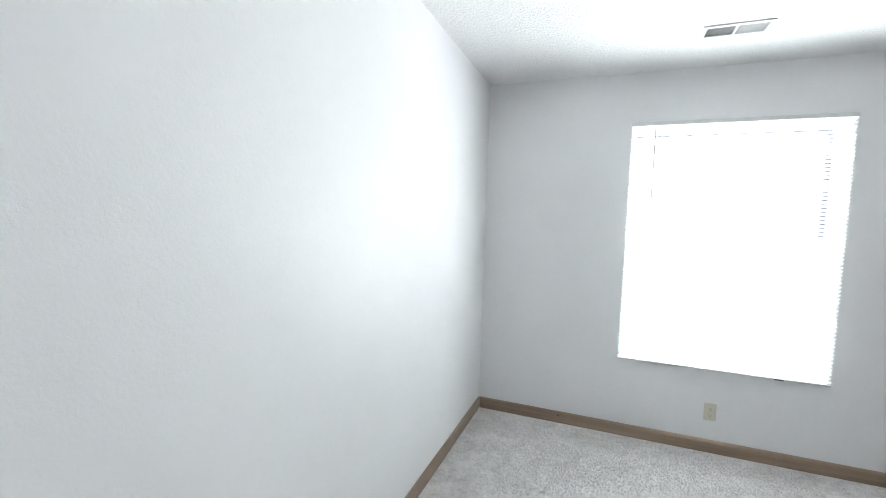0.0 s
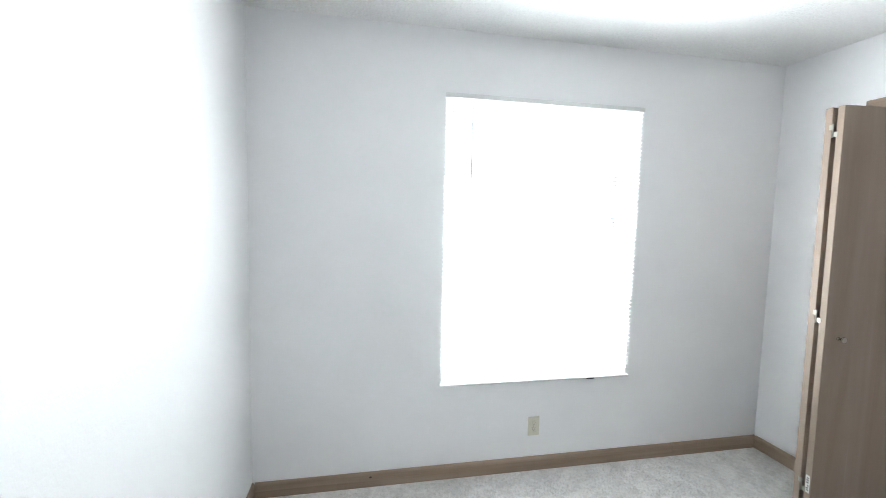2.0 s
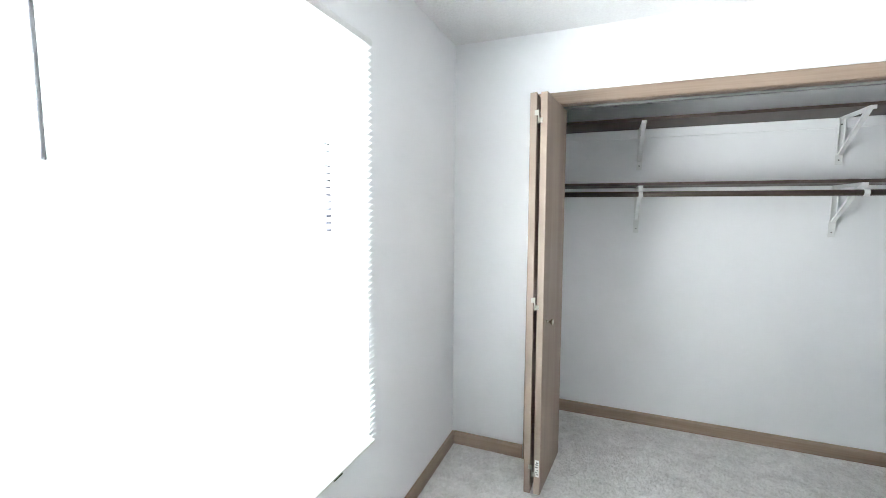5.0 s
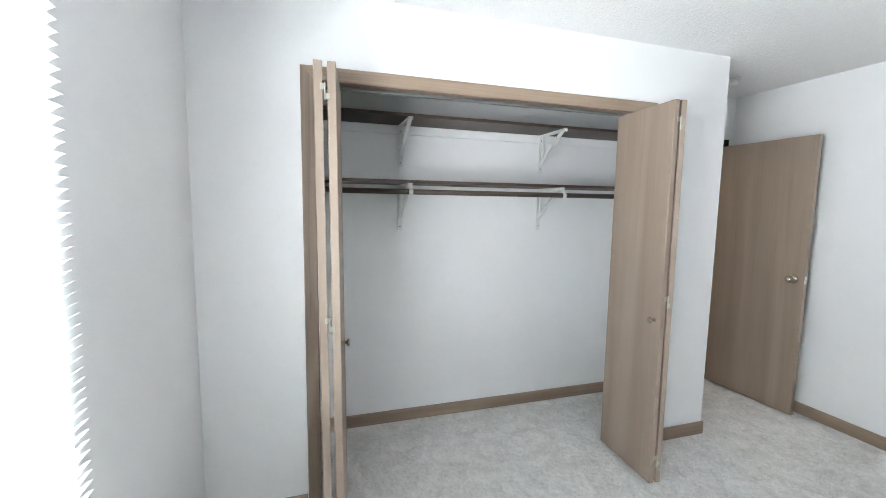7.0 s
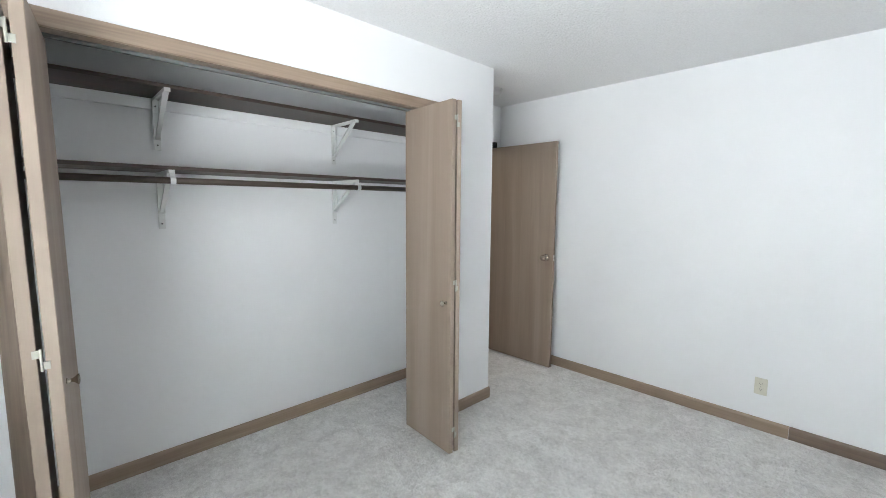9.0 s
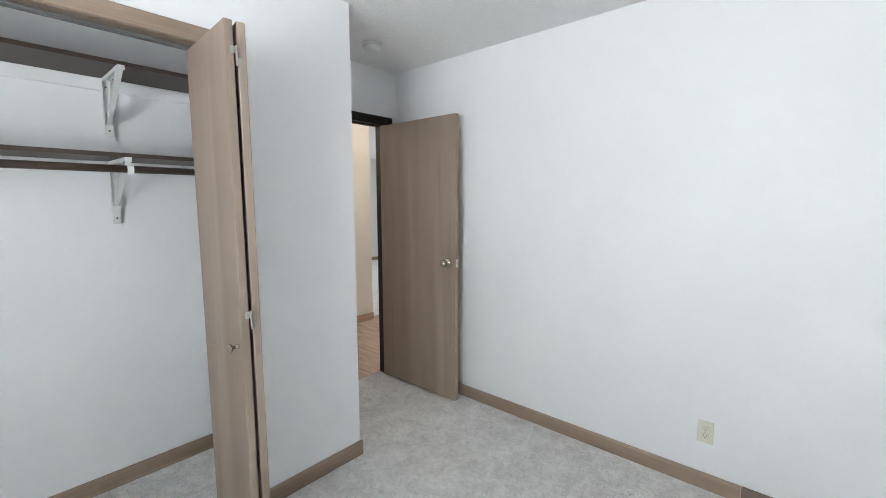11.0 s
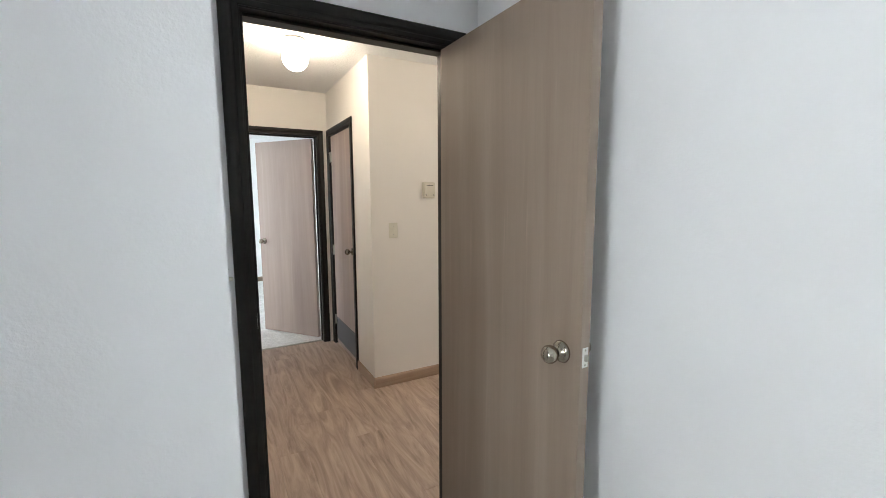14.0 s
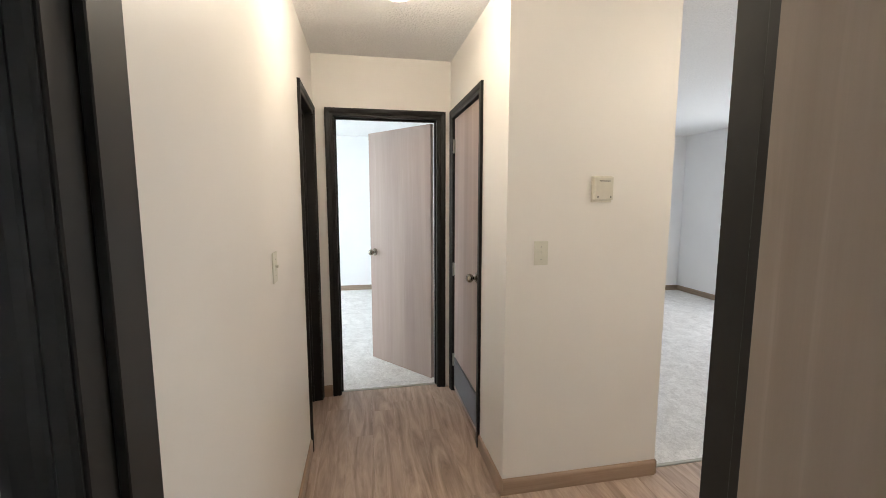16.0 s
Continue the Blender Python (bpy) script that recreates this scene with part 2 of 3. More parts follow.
def lathe(bm, prof, m, n=24):
    """Turns a profile of (radius, height) round the z axis of m."""
    rings = []
    for r, h in prof:
        if r < 1e-6:
            rings.append([bm.verts.new(m @ Vector((0, 0, h)))])
        else:
            rings.append([bm.verts.new(m @ Vector((r * math.cos(2 * math.pi * i / n), r * math.sin(2 * math.pi * i / n), h))) for i in range(n)])
    for a, b in zip(rings, rings[1:]):
        for i in range(n):
            j = (i + 1) % n
            if len(a) == 1 and len(b) == 1:
                continue
            if len(a) == 1:
                bm.faces.new((a[0], b[j], b[i]))
            elif len(b) == 1:
                bm.faces.new((a[i], a[j], b[0]))
            else:
                bm.faces.new((a[i], a[j], b[j], b[i]))


def sweep(bm, profile, path, closed_ends=True):
    """Joins copies of a profile; path gives, for each station, a function from (w, d) to a place."""
    rings = [[bm.verts.new(f(w, d)) for w, d in profile] for f in path]
    n = len(profile)
    for a, b in zip(rings, rings[1:]):
        for i in range(n):
            j = (i + 1) % n
            bm.faces.new((a[i], a[j], b[j], b[i]))
    if closed_ends:
        bm.faces.new(rings[0])
        bm.faces.new(list(reversed(rings[-1])))


def mesh_of(name, bm, material, smooth=False):
    bmesh.ops.recalc_face_normals(bm, faces=bm.faces)
    me = bpy.data.meshes.new(name)
    bm.to_mesh(me)
    bm.free()
    me.materials.append(material)
    if smooth:
        for p in me.polygons:
            p.use_smooth = True
    return me


def part(name, bm, material, parent=None, label="", smooth=False, at=None):
    ob = new(name, mesh_of(name, bm, material, smooth))
    if parent:
        ob.parent = parent
    if at is not None:
        ob.matrix_basis = at
    if label:
        ob["label"] = label
    return ob


def thing(name, m, label, category, group="", kind=""):
    ob = new(name)
    ob.empty_display_size = 0.1
    ob.matrix_basis = m
    return tagged(ob, label, category, group, kind)


def B(*boxes, bev=0.0, seg=1):
    bm = bmesh.new()
    for b in boxes:
        box(bm, *b, bev=bev, seg=seg)
    return bm


def structure(name, bm, material, label, category):
    return tagged(part(name, bm, material), label, category, kind="structure")


H = 2.455

# ---- walls, floors, ceilings ----
WX0, WX1, WZ0, WZ1 = 0.146, 1.276, 0.560, 2.108      # bedroom window opening
structure("wall_west", B((-0.97, -0.85, -1.13, 3.18, 0, H)), M_WALL, "plain white painted bedroom wall", "wall")
structure("wall_north", B((-0.85, WX0, 2.945, 3.18, 0, H), (WX1, 3.094, 2.945, 3.18, 0, H), (WX0, WX1, 2.945, 3.18, 0, WZ0), (WX0, WX1, 2.945, 3.18, WZ1, H)), M_WALL, "white painted bedroom wall with a window", "wall")
structure("wall_south", B((-0.85, 2.978, -1.13, -1.01, 0, H)), M_WALL, "plain white painted bedroom wall", "wall")
bm = bmesh.new()
outline = [(-0.041, 0), (0.549, 0), (0.549, 2.083), (2.448, 2.083), (2.448, 0), (2.945, 0), (2.945, H), (-0.041, H)]
sweep(bm, outline, [lambda y, z: (2.274, y, z), lambda y, z: (2.384, y, z)])
structure("wall_closet_front", bm, M_WALL, "white painted wall round the closet opening", "wall")
structure("wall_closet_back", B((2.995, 3.094, 0.06, 2.945, 0, H)), M_WALL, "white painted back wall of the closet", "wall")
bm = bmesh.new()
prism(bm, [(2.384, -0.041), (2.978, -0.045), (2.996, 0.06), (2.384, 0.06)], 0, H)
structure("wall_closet_side", bm, M_WALL, "white painted wall beside the bedroom door", "wall")
OY0, OY1, OZ = -0.887, -0.130, 2.042        # bedroom door opening
bm = B((2.978, 3.094, OY1 + 0.02, 0.06, 0, H), (2.978, 3.094, -1.13, OY0 - 0.02, 0, H), (2.978, 3.094, OY0 - 0.02, OY1 + 0.02, OZ + 0.02, H))
structure("wall_bedroom_door", bm, M_WALL, "white painted wall with the bedroom doorway", "wall")
structure("wall_hall_west", B((2.978, 3.094, -5.4, -1.13, 0, H)), M_HALLWALL_LAMPLIT, "hall wall tinted cream for warm lamplight", "wall")
bm = B((3.094, 4.99, -0.049, 0.071, 0, H), (5.605, 5.654, -0.049, 0.071, 0, H), (4.99, 5.605, -0.049, 0.071, 2.06, H))
structure("wall_hall_north", bm, M_HALLWALL_LAMPLIT, "hall wall tinted cream for lamplight, with a dark framed doorway", "wall")
bm = B((5.654, 5.774, -0.172, 2.4, 0, H), (5.654, 5.774, -1.76, -0.940, 0, H), (5.654, 5.774, -0.940, -0.172, 2.06, H))
structure("wall_hall_end", bm, M_HALLWALL_LAMPLIT, "wall at the end of the hall, tinted cream for lamplight", "wall")
bm = B((4.404, 4.857, -1.146, -1.026, 0, H), (5.582, 5.654, -1.146, -1.026, 0, H), (4.857, 5.582, -1.146, -1.026, 2.06, H))
structure("wall_hall_south", bm, M_HALLWALL_LAMPLIT, "hall wall tinted cream for lamplight, with a utility door", "wall")
structure("wall_thermostat", B((4.404, 4.524, -1.88, -1.146, 0, H)), M_HALLWALL_LAMPLIT, "wall that carries the thermostat, tinted cream for lamplight", "wall")
structure("wall_living_north", B((4.524, 8.41, -1.88, -1.76, 0, H)), M_WALL, "white painted living room wall", "wall")
structure("wall_living_east", B((8.41, 8.53, -5.4, -1.76, 0, H)), M_WALL, "white painted living room wall", "wall")
bm = B((2.978, 5.1, -5.52, -5.4, 0, H), (6.9, 8.53, -5.52, -5.4, 0, H), (5.1, 6.9, -5.52, -5.4, 0, 0.55), (5.1, 6.9, -5.52, -5.4, 2.05, H))
structure("wall_living_south", bm, M_WALL, "white painted living room wall with a window", "wall")
structure("wall_far_bedroom_east", B((9.38, 9.50, -1.62, 2.4, 0, H)), M_WALL, "white painted wall of the second bedroom", "wall")
bm = B((5.654, 6.65, 2.4, 2.52, 0, H), (7.95, 9.50, 2.4, 2.52, 0, H), (6.65, 7.95, 2.4, 2.52, 0, 0.75), (6.65, 7.95, 2.4, 2.52, 2.05, H))
structure("wall_far_bedroom_north", bm, M_WALL, "white painted wall of the second bedroom with a window", "wall")
structure("wall_far_bedroom_south", B((5.774, 9.38, -1.62, -1.5, 0, H)), M_WALL, "white painted wall of the second bedroom", "wall")
structure("wall_bath", B((4.9, 5.654, 0.9, 1.0, 0, H), (4.8, 4.9, 0.091, 1.0, 0, H)), M_WALL, "plain wall of a dark side room", "wall")

structure("ceiling_bedroom", B((-0.97, 3.03, -1.13, 3.18, H, H + 0.1)), M_CEIL, "white sprayed stipple ceiling", "ceiling")
structure("ceiling_hall", B((3.03, 9.50, -5.52, 2.52, H, H + 0.1)), M_CEIL, "white sprayed stipple ceiling", "ceiling")
structure("floor", B((-0.97, 3.096, -1.13, 3.18, -0.08, 0)), M_CARPET, "pale grey speckled cut-pile carpet", "carpet")
structure("floor_living", B((4.46, 8.53, -5.52, -1.76, -0.08, 0.004)), M_CARPET, "pale grey carpet of the living room", "carpet")
structure("floor_far_bedroom", B((5.709, 9.50, -1.62, 2.52, -0.08, 0.004)), M_CARPET, "pale grey carpet of the second bedroom", "carpet")
hall_floor = structure("floor_hall", B((3.096, 4.46, -5.52, 1.0, -0.08, -0.012), (4.46, 5.709, -1.76, 1.0, -0.08, -0.012)), M_DARK, "wood-look plank floor of the hall", "floor")


# ---- trims ----
def uframe(name, prof, to_world, u0, u1, top, mat, label, head_mat=None):
    """Three casing boards with mitred corners round an opening from u0 to u1, up to top."""
    st = [lambda w, d: to_world(u0 - w, 0.0, d), lambda w, d: to_world(u0 - w, top + w, d),
          lambda w, d: to_world(u1 + w, top + w, d), lambda w, d: to_world(u1 + w, 0.0, d)]
    for i, (end, m) in enumerate((("_side", mat), ("_head", head_mat or mat), ("_side", mat))):
        bm = bmesh.new()
        sweep(bm, prof, st[i:i + 2])
        structure(name + end, bm, m, label, "door casing")


COLONIAL = [(0, 0), (0, 0.007), (0.004, 0.010), (0.016, 0.011), (0.020, 0.008), (0.024, 0.009), (0.031, 0.013), (0.046, 0.016), (0.054, 0.016), (0.057, 0.013), (0.057, 0)]
FLAT = [(0, 0), (0, 0.009), (0.003, 0.012), (0.046, 0.014), (0.058, 0.014), (0.062, 0.010), (0.062, 0)]


def jamb(name, x0, x1, u0, u1, top, axis, stop, mat):
    """Lining boards of a doorway, with a stop strip down the middle. axis 'y': the wall runs along y."""
    t = 0.018
    rows = [(x0, x1, u0 - t, u0, 0, top), (x0, x1, u1, u1 + t, 0, top), (x0, x1, u0 - t, u1 + t, top, top + t)]
    if stop:
        a, b = stop
        rows += [(a, b, u0, u0 + 0.011, 0, top), (a, b, u1 - 0.011, u1, 0, top), (a, b, u0 + 0.011, u1 - 0.011, top - 0.011, top)]
    if axis == "x":
        rows = [(c, d, a, b, e, f) for a, b, c, d, e, f in rows]
    return structure(name, B(*rows, bev=0.0015), mat, "dark stained wooden door jamb" if mat == M_DARK else "oak closet jamb", "door jamb")


jamb("door_jamb_1", 2.973, 3.098, OY0, OY1, OZ, "y", (3.012, 3.040), M_DARK)
uframe("trim_door_1", COLONIAL, lambda u, v, d: (2.9775 - d, u, v), OY0 - 0.004, OY1 + 0.004, OZ + 0.004, M_DARK, "dark stained moulded casing round the bedroom door")
uframe("trim_door_1_hall", COLONIAL, lambda u, v, d: (3.0945 + d, u, v), OY0 - 0.004, OY1 + 0.004, OZ + 0.004, M_DARK, "dark stained moulded casing on the hall side")
jamb("door_jamb_2", 5.649, 5.779, -0.922, -0.190, 2.042, "y", (5.699, 5.729), M_DARK)
uframe("trim_door_2", COLONIAL, lambda u, v, d: (5.6535 - d, u, v), -0.927, -0.185, 2.042, M_DARK, "dark stained moulded casing at the hall's end")
jamb("door_jamb_3", -1.151, -1.021, 4.875, 5.564, 2.042, "x", (-1.116, -1.091), M_DARK)
uframe("trim_door_3", COLONIAL, lambda u, v, d: (u, -1.0255 + d, v), 4.865, 5.569, 2.042, M_DARK, "dark stained moulded casing round the utility door")
jamb("door_jamb_4", -0.054, 0.076, 5.010, 5.589, 2.042, "x", (0.0, 0.03), M_DARK)
uframe("trim_door_4", COLONIAL, lambda u, v, d: (u, -0.0495 - d, v), 5.005, 5.594, 2.042, M_DARK, "dark stained moulded casing round a side doorway")
jamb("closet_jamb", 2.270, 2.388, 0.567, 2.430, 2.064, "y", None, M_OAK_SHADED)
# Side boards take the oak with shade in its colour, the head does not.
uframe("trim_closet", FLAT, lambda u, v, d: (2.2735 - d, u, v), 0.567, 2.430, 2.067, M_OAK_SHADED, "light oak casing round the closet opening, sides darkened as shade", M_OAK_Y)

BASE = [(0, 0), (0, 0.012), (0.066, 0.012), (0.074, 0.010), (0.080, 0.006), (0.083, 0.003), (0.083, 0)]


def baseboard(p, q, n, mat, label="light oak baseboard along the wall"):
    p, q, n = Vector((*p, 0)), Vector((*q, 0)), Vector((*n, 0))
    bm = bmesh.new()
    sweep(bm, BASE, [lambda w, d: p + n * d + Vector((0, 0, w)), lambda w, d: q + n * d + Vector((0, 0, w))])
    return structure("baseboard", bm, mat, label, "baseboard")


baseboard((-0.85, -1.01), (-0.85, 2.945), (1, 0), M_OAK_Y)
north_board = baseboard((-0.837, 2.945), (1.643, 2.945), (0, -1), M_OAK_X)
bm = bmesh.new()
lathe(bm, [(0, 0.0004), (0.003, 0.0004), (0.0055, 0)], pose(-0.245, 2.933, 0.056, 90, 0, 0) @ Matrix.Diagonal((1.5, 1, 1, 1)), 12)
part("knot", bm, M_SLOT, north_board, "small dark knot in the oak")
baseboard((1.645, 2.945), (2.273, 2.945), (0, -1), M_OAK_X)
baseboard((2.274, 2.496), (2.274, 2.932), (-1, 0), M_OAK_Y)
baseboard((2.274, -0.053), (2.274, 0.502), (-1, 0), M_OAK_Y)
baseboard((2.263, -0.0412), (2.977, -0.045), (0, -1), M_OAK_X)
baseboard((0.572, -1.01), (2.977, -1.01), (0, 1), M_OAK_X)
baseboard((-0.837, -1.01), (0.570, -1.01), (0, 1), M_OAK_DARK_X, "darker oak baseboard length beside a joint")
baseboard((2.995, 0.061), (2.995, 2.944), (-1, 0), M_OAK_Y, "oak baseboard along the closet's back wall")
baseboard((2.386, 0.06), (2.982, 0.06), (0, 1), M_OAK_X)
baseboard((2.386, 2.945), (2.982, 2.945), (0, -1), M_OAK_X)
baseboard((3.112, -0.049), (4.946, -0.049), (0, -1), M_OAK_LIGHT_X, "pale oak baseboard in the hall")
baseboard((5.654, -0.049), (5.654, -0.126), (-1, 0), M_OAK_LIGHT_Y, "pale oak baseboard in the hall")
baseboard((4.392, -1.026), (4.807, -1.026), (0, 1), M_OAK_LIGHT_X, "pale oak baseboard in the hall")
baseboard((4.404, -1.876), (4.404, -1.027), (-1, 0), M_OAK_LIGHT_Y, "pale oak baseboard in the hall")
baseboard((4.40, -1.88), (8.41, -1.88), (0, -1), M_OAK_X)
baseboard((8.41, -5.4), (8.41, -1.89), (-1, 0), M_OAK_Y)
baseboard((3.094, -5.4), (8.398, -5.4), (0, 1), M_OAK_X)
baseboard((9.38, -1.5), (9.38, 2.4), (-1, 0), M_OAK_Y)


def strip(name, x0, x1, y0, y1):
    return structure(name, B((x0, x1, y0, y1, -0.004, 0.007), bev=0.003), M_STEEL, "pale metal carpet threshold strip", "threshold")


strip("trim_threshold_far", 5.699, 5.721, -0.922, -0.190)
strip("trim_threshold_living", 4.445, 4.467, -5.4, -1.885)
structure("trim_threshold_bedroom", B((3.092, 3.105, OY0, OY1, -0.006, 0.002), bev=0.001), M_PLANK, "thin wooden edge where carpet meets planks", "threshold")

# ---- bedroom window ----
win = thing("window_1", pose((WX0 + WX1) / 2, 3.12, WZ0), "bedroom window with dark bronze sashes behind a blind", "window", kind="structure")
hw, hh = (WX1 - WX0) / 2, WZ1 - WZ0
part("frame", B((-hw, -hw + 0.022, -0.02, 0.03, 0, hh), (hw - 0.022, hw, -0.02, 0.03, 0, hh), (-hw + 0.022, hw - 0.022, -0.02, 0.03, 0, 0.022), (-hw + 0.022, hw - 0.022, -0.02, 0.03, hh - 0.022, hh), bev=0.002), M_WHITE, win)
part("upper_sash", B((-hw + 0.024, -hw + 0.040, -0.019, 0.012, 0.842, hh - 0.024), (hw - 0.056, hw - 0.024, -0.030, 0.012, 0.842, hh - 0.024), (-hw + 0.040, hw - 0.056, -0.012, 0.012, hh - 0.05, hh - 0.024), bev=0.002), M_SASH, win, "dark bronze sash")
part("lower_sash", B((-hw + 0.024, -hw + 0.050, -0.018, 0.006, 0.024, 0.840), (hw - 0.050, hw - 0.024, -0.018, 0.006, 0.024, 0.840), (-hw + 0.050, hw - 0.050, -0.018, 0.006, 0.812, 0.840), (-hw + 0.050, hw - 0.050, -0.018, 0.006, 0.024, 0.05), bev=0.002), M_WHITE, win)
pane = part("pane", B((-hw + 0.05, hw - 0.05, -0.002, 0.002, 0.05, hh - 0.05)), M_GLASS, win)
pane.visible_shadow = False

for nm, cx, cy, cz, wx, hz, lab in (("window_2", 7.3, 2.44, 0.75, 0.65, 1.3, "plain window of the second bedroom"), ("window_3", 6.0, -5.46, 0.55, 0.9, 1.5, "plain window of the living room")):
    w = thing(nm, pose(cx, cy, cz), lab, "window", kind="structure")
    part("frame", B((-wx, -wx + 0.04, -0.02, 0.02, 0, hz), (wx - 0.04, wx, -0.02, 0.02, 0, hz), (-wx + 0.04, wx - 0.04, -0.02, 0.02, 0, 0.04), (-wx + 0.04, wx - 0.04, -0.02, 0.02, hz - 0.04, hz)), M_WHITE, w)

structure("backdrop", B((-7.0, 8.5, 6.0, 6.02, -14.0, 9.0)), M_SKYCARD, "overcast white sky outside the window", "sky")

# ---- mini blind ----
blind = thing("mini_blind", pose(0.7105, 2.9325, 0.543), "white slatted mini blind, lowered and glowing with daylight", "blind")
BW, BT = 0.584, 1.587                     # half width, total height
bm = B((-BW, BW, -0.013, 0.0125, BT - 0.026, BT), bev=0.003, seg=2)
part("headrail", bm, M_WHITE, blind)
part("bottom_rail", B((-BW + 0.005, BW - 0.005, -0.011, 0.011, 0.0, 0.012), bev=0.004, seg=2), M_WHITE, blind)
part("rail_clip", B((0.30, 0.35, -0.0125, -0.005, -0.001, 0.006), bev=0.001), M_SLOT, blind, "dark plastic clip")


def slat_mesh():
    """A shallow curved strip with its room-side edge tipped up."""
    n, wd, th = 6, 0.0250, radians(33)
    prof = []
    for s in (1, -1):
        for i in range(n + 1):
            k = i / n - 0.5
            k = k if s == 1 else -k
            prof.append((k * wd, 0.0022 * (1 - 4 * k * k) + (0.0002 if s == 1 else -0.0002)))
    bm = bmesh.new()
    ca, sa = math.cos(th), math.sin(th)

    def at(x):
        return lambda w, d: (x, w * ca + d * sa, d * ca - w * sa)
    sweep(bm, prof, [at(-BW + 0.004), at(BW - 0.004)])
    return mesh_of("slat", bm, M_SLAT)


slat = slat_mesh()
count = 66
for i in range(count):
    ob = new("slat", slat)
    ob.parent = blind
    z = 0.026 + i * (BT - 0.028 - 0.034) / (count - 1)
    ob.matrix_basis = pose(random.uniform(-0.0012, 0.0012), 0, z, random.uniform(-1.6, 1.6), random.uniform(-0.05, 0.05), 0)
for x in (-0.43, 0.0, 0.43):
    for y in (-0.0125, 0.0125):
        bm = bmesh.new()
        lathe(bm, [(0.0006, 0.01), (0.0006, BT - 0.03)], pose(x, y, 0), 6)
        part("ladder_cord", bm, M_WHITE, blind)
bm = bmesh.new()
lathe(bm, [(0.0, 0), (0.0042, 0.002), (0.0040, 0.03), (0.0036, 0.51), (0.0, 0.512)], pose(-0.441, -0.022, BT - 0.56), 8)
part("tilt_wand", bm, plain("grey_wand_plastic", (0.34, 0.35, 0.36), 0.3), blind, "thin clear grey tilt wand")
part("wand_hook", B((-0.444, -0.438, -0.026, -0.010, BT - 0.05, BT - 0.044), bev=0.001), M_WHITE, blind)

# ---- closet ----
def shelf(name, z, label):
    s = thing(name, pose(2.826, 1.495, z), label, "shelf", "closet shelves")
    part("board", B((-0.141, 0.1685, -1.434, 1.441, 0, 0.017), bev=0.0015), M_SHELF, s)
    part("front_edge", B((-0.146, -0.1411, -1.434, 1.441, -0.0005, 0.0175), bev=0.0015), M_SHELF, s, "thin wooden edge band")
    return s


shelf("closet_shelf", 2.030, "dark brown wooden closet shelf on white brackets")
shelf("closet_shelf", 1.645, "dark brown wooden closet shelf above the rod")
for z, nm in ((2.030, "upper"), (1.645, "lower")):
    structure("trim_cleat_" + nm, B((2.977, 2.9945, 0.062, 2.943, z - 0.058, z - 0.001), bev=0.002), M_WALL, "white painted shelf cleat on the closet wall", "cleat")

bm = bmesh.new()
lathe(bm, [(0, 0), (0.0158, 0.001), (0.0158, 2.862), (0, 2.863)], pose(0, 0, 0, -90, 0, 0), 20)
rod = part("closet_rod", bm, M_SHELF, smooth=True)
rod.location = (2.660, 0.064, 1.592)
tagged(rod, "round brown wooden closet rod in white hooks", "closet rod")


def bracket(m, hook, leg):
    """Pressed steel shelf bracket: wall leg, arm, diagonal brace and, on the lower ones, a rod hook."""
    b = thing("shelf_bracket", m, "white enamelled steel shelf and rod bracket" if hook else "white enamelled steel shelf bracket", "shelf bracket", "closet brackets")
    part("wall_leg", B((-0.004, 0, -0.016, 0.016, -leg, -0.002), (-0.016, -0.004, -0.016, -0.013, -0.215, -0.002), (-0.016, -0.004, 0.013, 0.016, -0.215, -0.002), bev=0.001), M_WHITE, b)
    part("arm", B((-0.305, -0.004, -0.013, 0.013, -0.004, -0.0005), (-0.305, -0.016, -0.013, -0.010, -0.016, -0.004), (-0.305, -0.016, 0.010, 0.013, -0.016, -0.004), (-0.308, -0.305, -0.013, 0.013, -0.020, -0.0005), bev=0.001), M_WHITE, b)
    bm = bmesh.new()
    flange = [(-0.5, 0), (-0.5, 0.012), (-0.4, 0.012), (-0.4, 0.002), (0.4, 0.002), (0.4, 0.012), (0.5, 0.012), (0.5, 0)]

    def along(z, width):
        return lambda w, d: (d, w * width, z)
    sweep(bm, flange, [along(0, 0.017), along(0.10, 0.021), along(0.345, 0.026)])
    part("brace", bm, M_WHITE, b, "tapered channel brace", at=pose(-0.010, 0, -0.215, 0, -53, 0))
    for z in (-0.04, 0.027 - leg):
        bm = bmesh.new()
        lathe(bm, [(0.0, 0.0022), (0.0028, 0.0018), (0.0042, 0.0)], pose(-0.0042, 0, z, 0, -90, 0), 10)
        part("screw", bm, M_SLOT, b)
    if hook:
        bm = bmesh.new()
        R = 0.0195
        prof = [(-0.0115, -0.0015), (0.0115, -0.0015), (0.0115, 0.0015), (-0.0115, 0.0015)]
        st = []
        for i in range(14):
            a = radians(-20 - i * 17)
            st.append(lambda w, d, a=a: (-0.317 + 0.002 + (R + d) * math.cos(a), w, -0.053 + (R + d) * math.sin(a)))
        sweep(bm, prof, st)
        box(bm, -0.299, -0.294, -0.009, 0.009, -0.058, -0.004, bev=0.001)
        part("rod_hook", bm, M_WHITE, b)
    return b


for y in (1.892, 0.852):
    bracket(pose(2.9765, y, 2.030), False, 0.268)
    bracket(pose(2.9765, y + 0.002, 1.645), True, 0.300)


# ---- bifold doors ----
def bar_between(a, b, thick, z0, z1):
    """Pose and length of an upright panel whose middle line runs from a to b on the floor."""
    a, b = Vector(a), Vector(b)
    d = b - a
    return pose(a.x, a.y, 0, 0, 0, math.degrees(math.atan2(d.y, d.x))), d.length


